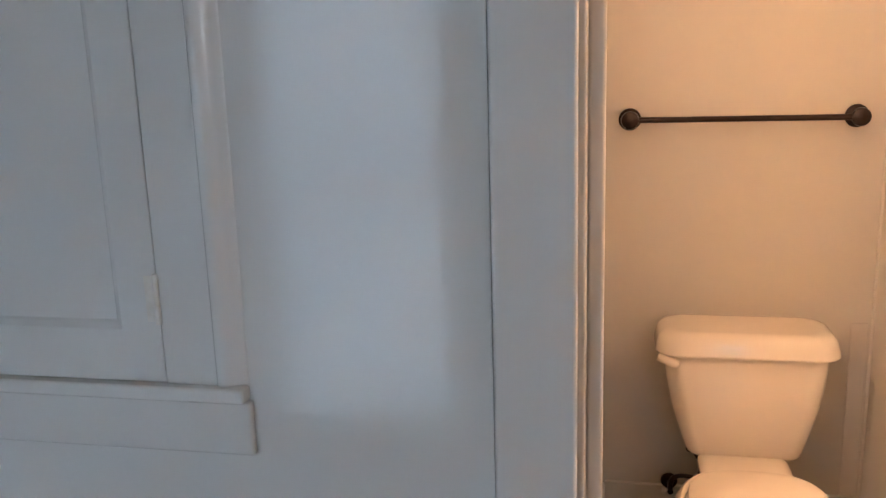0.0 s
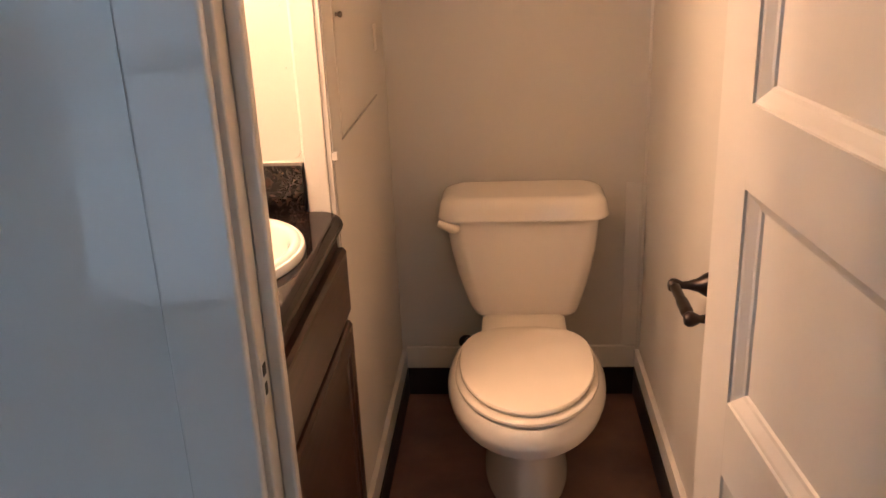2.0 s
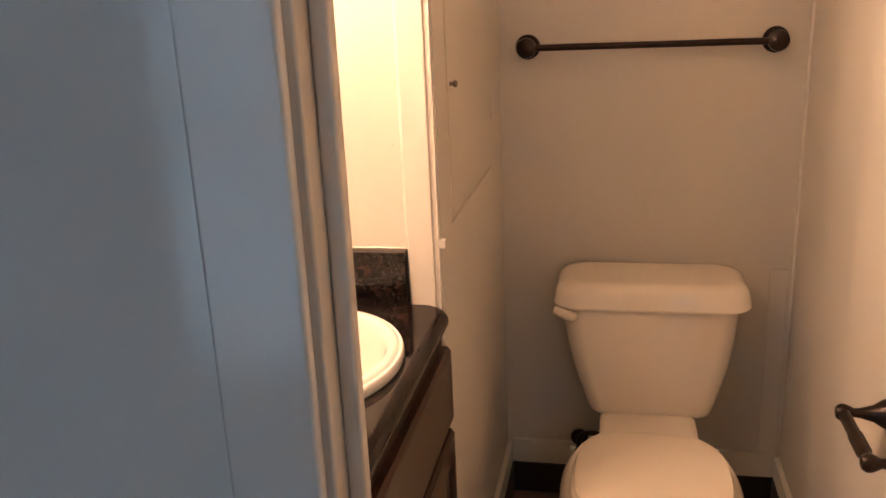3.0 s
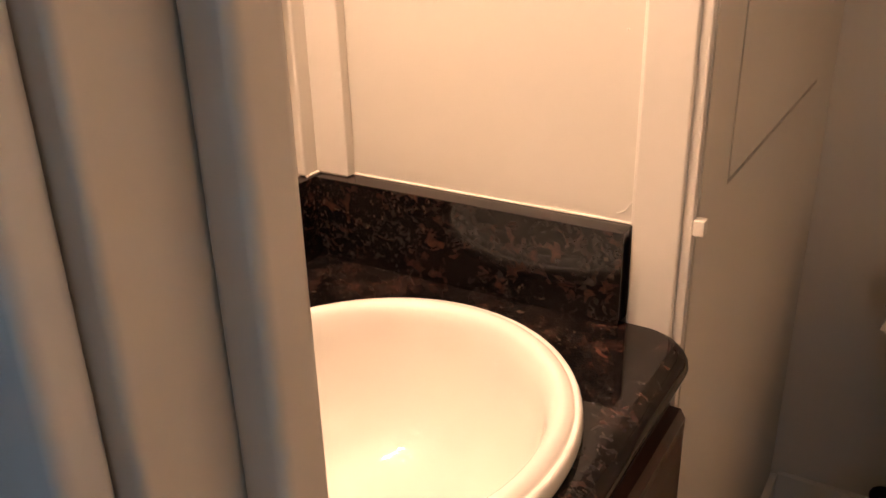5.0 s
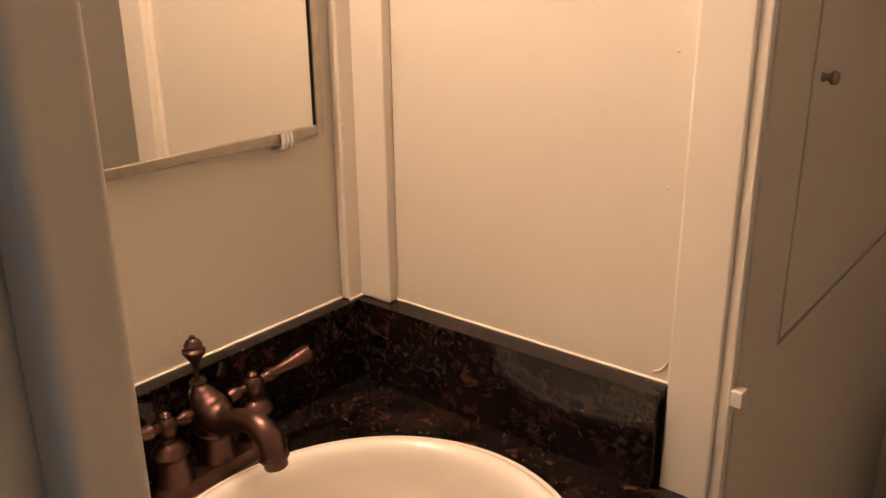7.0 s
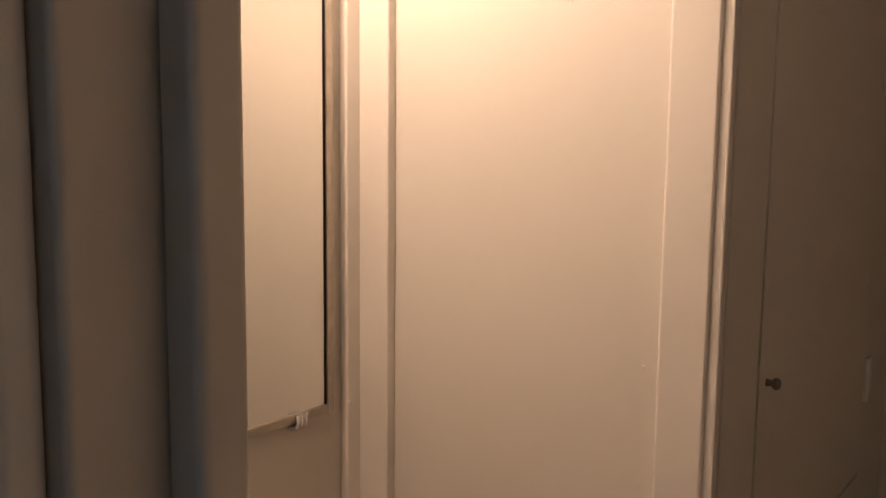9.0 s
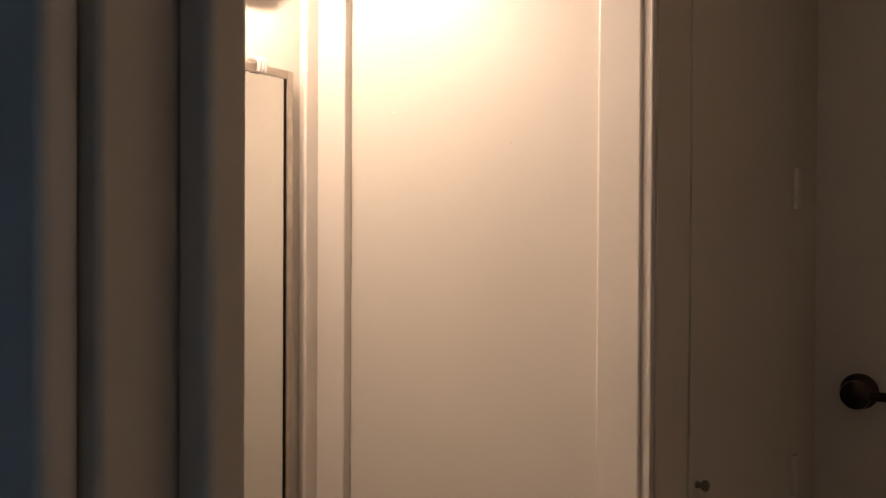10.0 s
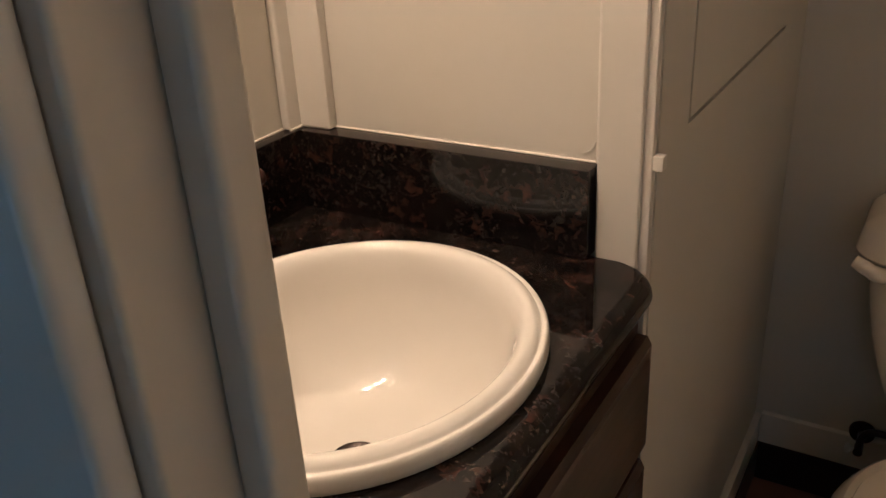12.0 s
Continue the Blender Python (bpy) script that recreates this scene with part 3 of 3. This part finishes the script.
def front_panel(y0, y1, z0, z1, recess):
    bm = bmesh.new()
    loops = []
    outer = [(y0, z0), (y1, z0), (y1, z1), (y0, z1)]
    steps = [(0.0, 0.0), (0.0, 0.012), (0.006, 0.019)]
    steps += [(0.050, 0.019), (0.054, 0.014), (0.062, 0.011), (0.066, 0.011)] if recess else [(0.012, 0.020)]
    for inset, d in steps:
        loops.append([(VF + 0.0005 + d, y + (inset if y == y0 else -inset), z + (inset if z == z0 else -inset)) for y, z in outer])
    return rings(bm, loops)


part("drawer_front", front_panel(-1.410, -0.866, 0.667, 0.812, False), WOOD, van, smooth=False)
part("cabinet_door", front_panel(-1.410, -0.866, 0.12, 0.645, True), WOOD, van, smooth=False)

counter = thing("countertop", (-0.26, -1.13, CZ), "polished brown-black granite vanity counter with rounded front edge", "countertop")
SX, SY, SA, SB = -0.228, -1.127, 0.186, 0.204   # sink centre and half axes


def counter_top():
    """Slab with a bullnose front and end, and an oval cut-out for the basin."""
    angles = sorted([2 * math.pi * i / 120 for i in range(120)] + [radians(43.1 + 0.3 * i) for i in range(60)])
    n = len(angles)
    x0, x1, y0, y1 = XM + 0.001, -0.014, -1.423, -0.8525
    hole = [(SX + (SA - 0.014) * math.cos(a), SY + (SB - 0.014) * math.sin(a)) for a in angles]
    rc = 0.034

    def outline(inset):
        c = []
        for hx, hy in hole:
            dx, dy = hx - SX, hy - SY
            bx1, bx0 = x1 - inset, x0
            s = min([(bx1 - SX) / dx if dx > 1e-9 else 9e9, (bx0 - SX) / dx if dx < -1e-9 else 9e9, (y1 - SY) / dy if dy > 1e-9 else 9e9, (y0 - SY) / dy if dy < -1e-9 else 9e9])
            px, py = SX + dx * s, SY + dy * s
            ox, oy = px - (bx1 - rc), py - (y1 - rc)
            if ox > 0 and oy > 0:
                k = rc / math.hypot(ox, oy)
                px, py = bx1 - rc + ox * k, y1 - rc + oy * k
            c.append([px, py])
        return c

    bm = bmesh.new()
    t, rad = 0.038, 0.019
    loops = [[(x, y, CZ - t) for x, y in hole], [(x, y, CZ) for x, y in hole]]
    for k in range(9):
        a = math.pi * k / 8
        loops.append([(x, y, CZ - rad + rad * math.cos(a)) for x, y in outline(rad - rad * math.sin(a))])
    edge = bmesh.new()

    def skin(mesh, chain, closed):
        rows = [[mesh.verts.new(p) for p in loop] for loop in chain]
        if closed:
            rows.append(rows[0])
        for a, b in zip(rows, rows[1:]):
            for i in range(n):
                j = (i + 1) % n
                mesh.faces.new((a[i], a[j], b[j], b[i]))
        return mesh

    skin(bm, loops[:3] + loops[-1:], True)
    bmesh.ops.recalc_face_normals(bm, faces=bm.faces[:])
    skin(edge, loops[2:], False)
    return bm, edge


slab_mesh, edge_mesh = counter_top()
part("slab", slab_mesh, GRANITE, counter, smooth=False)
part("bullnose_edge", edge_mesh, GRANITE, counter, "rounded polished granite edge")
for lo, hi, c0, c1, text in (((XM + 0.0202, -0.864, CZ + 0.0005), (-0.0940, -0.8355, CZ + 0.102), (XM + 0.004, -0.8362), (-0.094, -0.8362), "on the end wall"),
                             ((XM + 0.0005, -1.423, CZ + 0.0005), (XM + 0.020, -0.8355, CZ + 0.102), (XM + 0.0012, -1.42), (XM + 0.0012, -0.845), "under the mirror")):
    splash = thing("backsplash", lo, "polished brown-black granite backsplash " + text, "backsplash")
    part("stone_slab", box(lo, hi, 0.0015), GRANITE, splash)
    path = [(c0[0] + (c1[0] - c0[0]) * k / 12, c0[1] + (c1[1] - c0[1]) * k / 12, CZ + 0.1030) for k in range(13)]
    part("caulk_line", tube(path, [0.0010 + 0.0008 * random.random() for _ in path], 8), CAULK, splash, "uneven bead of white caulk")
    d0, d1 = ((XM + 0.013, -0.8468), (-0.444, -0.8468)) if "end" in text else ((XM + 0.0138, -0.872), (XM + 0.0138, -0.848))
    part("caulk_line", tube([(d0[0] + (d1[0] - d0[0]) * k / 6, d0[1] + (d1[1] - d0[1]) * k / 6, CZ + 0.1030) for k in range(7)], [0.0012 + 0.0009 * random.random() for k in range(7)], 8), CAULK, splash, "uneven bead of white caulk")


def build_sink():
    s = thing("sink", (SX, SY, CZ), "white china oval drop-in sink with a rolled rim", "sink")
    n = 72
    prof = ((1.000, 0.0008), (1.008, 0.0060), (1.004, 0.0130), (0.992, 0.0172), (0.978, 0.0176), (0.966, 0.0172), (0.950, 0.0205), (0.922, 0.0232), (0.890, 0.0225), (0.862, 0.0170), (0.842, 0.0065), (0.828, -0.008),
            (0.802, -0.034), (0.752, -0.064), (0.670, -0.092), (0.560, -0.112), (0.400, -0.1245), (0.230, -0.1300), (0.13, -0.1325), (0.115, -0.138))
    bm = bmesh.new()
    prof = [(p.x, p.y) for p in curve([(k, h, 0) for k, h in prof], 3)]
    loops = [[(SX + SA * k * math.cos(2 * math.pi * i / n), SY + SB * k * math.sin(2 * math.pi * i / n), CZ + h) for i in range(n)] for k, h in prof]
    outer = ((0.125, -0.160), (0.30, -0.156), (0.60, -0.135), (0.80, -0.090), (0.895, -0.030), (0.905, -0.001))
    loops2 = [[(SX + SA * k * math.cos(2 * math.pi * i / n), SY + SB * k * math.sin(2 * math.pi * i / n), CZ + h) for i in range(n)] for k, h in outer]
    rows = [[bm.verts.new(p) for p in loop] for loop in loops + loops2]
    for a, b in zip(rows, rows[1:] + rows[:1]):
        for i in range(n):
            j = (i + 1) % n
            bm.faces.new((a[i], a[j], b[j], b[i]))
    bmesh.ops.recalc_face_normals(bm, faces=bm.faces[:])
    part("basin", bm, SINKWHITE, s)
    drain = part("drain", lathe([(0.0, 0.0), (0.019, 0.0), (0.0235, 0.0012), (0.026, 0.003), (0.027, 0.0015), (0.027, -0.003), (0.0, -0.003)], pose(SX, SY, CZ - 0.1300), 28), BRONZE, s, "dark bronze drain ring")
    part("stopper", lathe([(0.0, 0.0), (0.0165, 0.0), (0.0165, 0.003), (0.010, 0.006), (0.0, 0.0065)], pose(SX, SY, CZ - 0.1300), 24), DARKHOLE, drain)
    return s


build_sink()


def build_faucet():
    fx, fy = -0.443, -1.106
    f = thing("faucet", (fx, fy, CZ), "antique copper two-handle centreset faucet", "faucet")
    base = bmesh.new()
    rings(base, [rounded(fx, fy, hx, hy, CZ + h, r, 8) for h, hx, hy, r in ((0.001, 0.030, 0.084, 0.029), (0.008, 0.030, 0.084, 0.029), (0.012, 0.027, 0.081, 0.026), (0.013, 0.024, 0.078, 0.023), (0.020, 0.022, 0.076, 0.021), (0.024, 0.018, 0.072, 0.017))])
    part("base_plate", base, COPPER, f)
    part("spout_body", lathe([(0.021, 0.0), (0.0225, 0.004), (0.0195, 0.008), (0.0165, 0.030), (0.0160, 0.036), (0.0185, 0.038), (0.0190, 0.041), (0.0175, 0.043), (0.0185, 0.050), (0.0170, 0.058), (0.0110, 0.064), (0.0, 0.066)], pose(fx, fy, CZ + 0.013), 28), COPPER, f)
    swan = ((-0.0175, 0.0990, 0.0058), (-0.0165, 0.0940, 0.0085), (-0.0130, 0.0870, 0.0135), (-0.0060, 0.0785, 0.0178), (0.0040, 0.0715, 0.0182), (0.0180, 0.0700, 0.0148), (0.0340, 0.0750, 0.0120), (0.0500, 0.0820, 0.0112), (0.0660, 0.0840, 0.0114), (0.0795, 0.0780, 0.0118), (0.0880, 0.0660, 0.0121), (0.0905, 0.0590, 0.0122))
    line = [Vector((fx + p.x, fy, CZ + p.y)) for p in curve([(dx, dz, r) for dx, dz, r in swan], 5)]
    thick = [p.z for p in curve([(dx, dz, r) for dx, dz, r in swan], 5)]
    part("spout", tube(line, thick, 18), COPPER, f)
    part("aerator", lathe([(0.0, 0.0), (0.0100, 0.0), (0.0112, 0.0015), (0.0118, 0.008), (0.0140, 0.0095), (0.0146, 0.0115), (0.0138, 0.0135), (0.0, 0.0140)], pose(fx + 0.0912, fy, CZ + 0.0470, 0, -14), 24), COPPER, f)
    part("rod_collar", lathe([(0.0, 0.0), (0.0072, 0.0), (0.0085, 0.002), (0.0072, 0.004), (0.0, 0.0045)], pose(fx - 0.0182, fy, CZ + 0.0985), 18), COPPER, f)
    part("lift_rod", tube([(fx - 0.020, fy, CZ + 0.095), (fx - 0.020, fy, CZ + 0.108), (fx - 0.020, fy, CZ + 0.122)], 0.0024, 10), COPPER, f)
    part("lift_knob", lathe([(0.0024, 0.0), (0.0038, 0.007), (0.0078, 0.013), (0.0112, 0.018), (0.0114, 0.021), (0.0085, 0.0235), (0.0092, 0.0265), (0.0066, 0.031), (0.0032, 0.033), (0.0030, 0.0355), (0.0, 0.037)], pose(fx - 0.020, fy, CZ + 0.113), 20), COPPER, f)
    for s in (1, -1):
        hy = fy + s * 0.051
        column = part("handle_column", lathe([(0.020, 0.0), (0.0215, 0.003), (0.019, 0.006), (0.016, 0.028), (0.0175, 0.031), (0.0185, 0.034), (0.013, 0.042), (0.0075, 0.045), (0.006, 0.049), (0.0078, 0.052), (0.0096, 0.057), (0.0100, 0.061), (0.0082, 0.067), (0.0048, 0.070), (0.0054, 0.073), (0.0030, 0.0755), (0.0, 0.0765)], pose(fx, hy, CZ + 0.020), 24), COPPER, f)
        d = Vector((0.10, s * 0.97, 0.13)).normalized()
        o = Vector((fx, hy, CZ + 0.082))
        part("lever", tube([o + d * k for k in (0.010, 0.016, 0.019, 0.030, 0.045, 0.058, 0.066, 0.070, 0.073)], [0.005, 0.0055, 0.0075, 0.0056, 0.0070, 0.0094, 0.0104, 0.0096, 0.004], 16), COPPER, column)
        part("finial", tube([o - d * k for k in (0.010, 0.014, 0.018, 0.024, 0.029, 0.031)], [0.0045, 0.0042, 0.006, 0.0075, 0.006, 0.002], 14), COPPER, column)
    return f


build_faucet()


def build_mirror():
    y0, y1, z0, z1, x = -1.345, -0.8975, 1.1950, 1.764, XM
    m = thing("wall_mirror", (x, -1.12, z0), "frameless-look rectangular mirror with a thin steel edge on plastic clips", "mirror")
    part("glass", box((x + 0.004, y0 + 0.006, z0 + 0.006), (x + 0.012, y1 - 0.006, z1 - 0.006)), MIRRORMAT, m, smooth=False)
    for lo, hi in (((x + 0.001, y0, z0), (x + 0.015, y0 + 0.011, z1)), ((x + 0.001, y1 - 0.011, z0), (x + 0.015, y1, z1)),
                   ((x + 0.001, y0 + 0.011, z0), (x + 0.015, y1 - 0.011, z0 + 0.011)), ((x + 0.001, y0 + 0.011, z1 - 0.011), (x + 0.015, y1 - 0.011, z1))):
        part("edge", box(lo, hi, 0.0015), FRAMEMAT, m)
    part("dark_edge", box((x + 0.004, y1 - 0.0140, z0 + 0.011), (x + 0.0128, y1 - 0.0110, z1 - 0.008)), DARKHOLE, m, "thin dark strip inside the mirror edge", smooth=False)
    for y in (-0.955, -1.28):
        for z, s in ((z0, -1), (z1, 1)):
            bm = bmesh.new()
            for k in (-1, 0, 1):
                tube(curve([(x + 0.002, y + 0.0055 * k, z + s * 0.009), (x + 0.012, y + 0.0055 * k, z + s * 0.007), (x + 0.019, y + 0.0055 * k, z + s * 0.002), (x + 0.018, y + 0.0055 * k, z - s * 0.010)], 4), 0.0026, 8, bm)
            part("clip", bm, CLEAR, m, "clear ribbed plastic clip")
    return m


build_mirror()


def build_light():
    y, z = -1.125, 1.905
    f = thing("vanity_light", (XM, y, z), "three-bulb vanity light bar over the mirror, lit", "lamp")
    plate = bmesh.new()
    rings(plate, [[(XM + d, y + p[0], z + p[1]) for p in rounded(0, 0, hx, hz, 0, r, 10)] for d, hx, hz, r in ((0.0, 0.225, 0.062, 0.061), (0.010, 0.225, 0.062, 0.061), (0.018, 0.220, 0.057, 0.056), (0.022, 0.210, 0.047, 0.046))])
    part("backplate", plate, STEEL, f)
    for k in (-1, 0, 1):
        yy = y + 0.130 * k
        socket = part("socket", lathe([(0.0, 0), (0.026, 0), (0.026, 0.006), (0.018, 0.012), (0.016, 0.034), (0.0, 0.034)], pose(XM + 0.021, yy, z, 0, 90, 0), 20), STEEL, f)
        part("bulb", lathe([(0.0, -0.025), (0.007, -0.024), (0.013, -0.020), (0.0165, -0.012), (0.0175, 0.0), (0.0165, 0.012), (0.013, 0.020), (0.007, 0.024), (0.0, 0.025)], pose(XM + 0.078, yy, z, 90), 24), BULB, socket, "glowing warm bulb")
    return f


build_light()

# ---- things: hall ----
def build_wall_cabinet():
    y = YH - PD
    c = thing("wall_cabinet", (-0.9, y, 1.0), "white painted built-in wall cabinet with a panelled door", "cabinet")
    zt = 1.95
    part("stile", box((-0.6128, y - 0.0115, 1.0300), (-0.536, y, zt), 0.0015), HALLPAINT, c)
    band = [(-0.536, 0.0), (-0.536, 0.0115), (-0.533, 0.0150), (-0.527, 0.0160), (-0.520, 0.0145), (-0.512, 0.0095), (-0.504, 0.0050), (-0.496, 0.0030), (-0.493, 0.0)]
    part("outer_moulding", rings(bmesh.new(), [[(x, y - d, z) for x, d in band] for z in (1.0300, zt)]), HALLPAINT, c)
    part("stile", box((-1.32, y - 0.010, 1.0300), (-1.21, y, zt), 0.002), HALLPAINT, c)
    part("head", box((-1.21, y - 0.010, zt - 0.10), (-0.6128, y, zt), 0.002), HALLPAINT, c)
    part("sill", box((-1.345, y - 0.026, 1.0080), (-0.492, y, 1.0300), 0.004, 3), HALLPAINT, c)
    part("apron", box((-1.33, y - 0.013, 0.9260), (-0.488, y, 1.0080), 0.004, 3), HALLPAINT, c)
    d = part("cabinet_door", box((-1.207, y - 0.0065, 1.0325), (-0.6135, y - 0.0025, zt - 0.103)), HALLPAINT, c)
    bm = bmesh.new()
    dx0, dx1, dz0, dz1 = -1.207, -0.6135, 1.0320, zt - 0.103
    rect = ((dx0, dz0), (dx1, dz0), (dx1, dz1), (dx0, dz1))
    loops = []
    for inset, depth in ((0.0, 0.0065), (0.0, 0.0115), (0.001, 0.0125), (0.060, 0.0125), (0.0615, 0.0118), (0.067, 0.0090), (0.070, 0.0066)):
        low = inset * 1.28
        loops.append([(x + (inset if x == dx0 else -inset), y - depth, z + (low if z == dz0 else -low)) for x, z in rect])
    rings(bm, loops, False, False)
    part("door_frame", bm, HALLPAINT, d, smooth=False)
    for z in (1.155, 1.74):
        h = part("hinge", box((-0.631, y - 0.015, z - 0.033), (-0.617, y - 0.0125, z + 0.033), 0.0008), STEEL, c, "painted steel butt hinge")
        part("hinge_pin", tube([(-0.614, y - 0.0145, z - 0.036), (-0.614, y - 0.0145, z), (-0.614, y - 0.0145, z + 0.036)], 0.0045, 10), STEEL, h)
    return c


build_wall_cabinet()
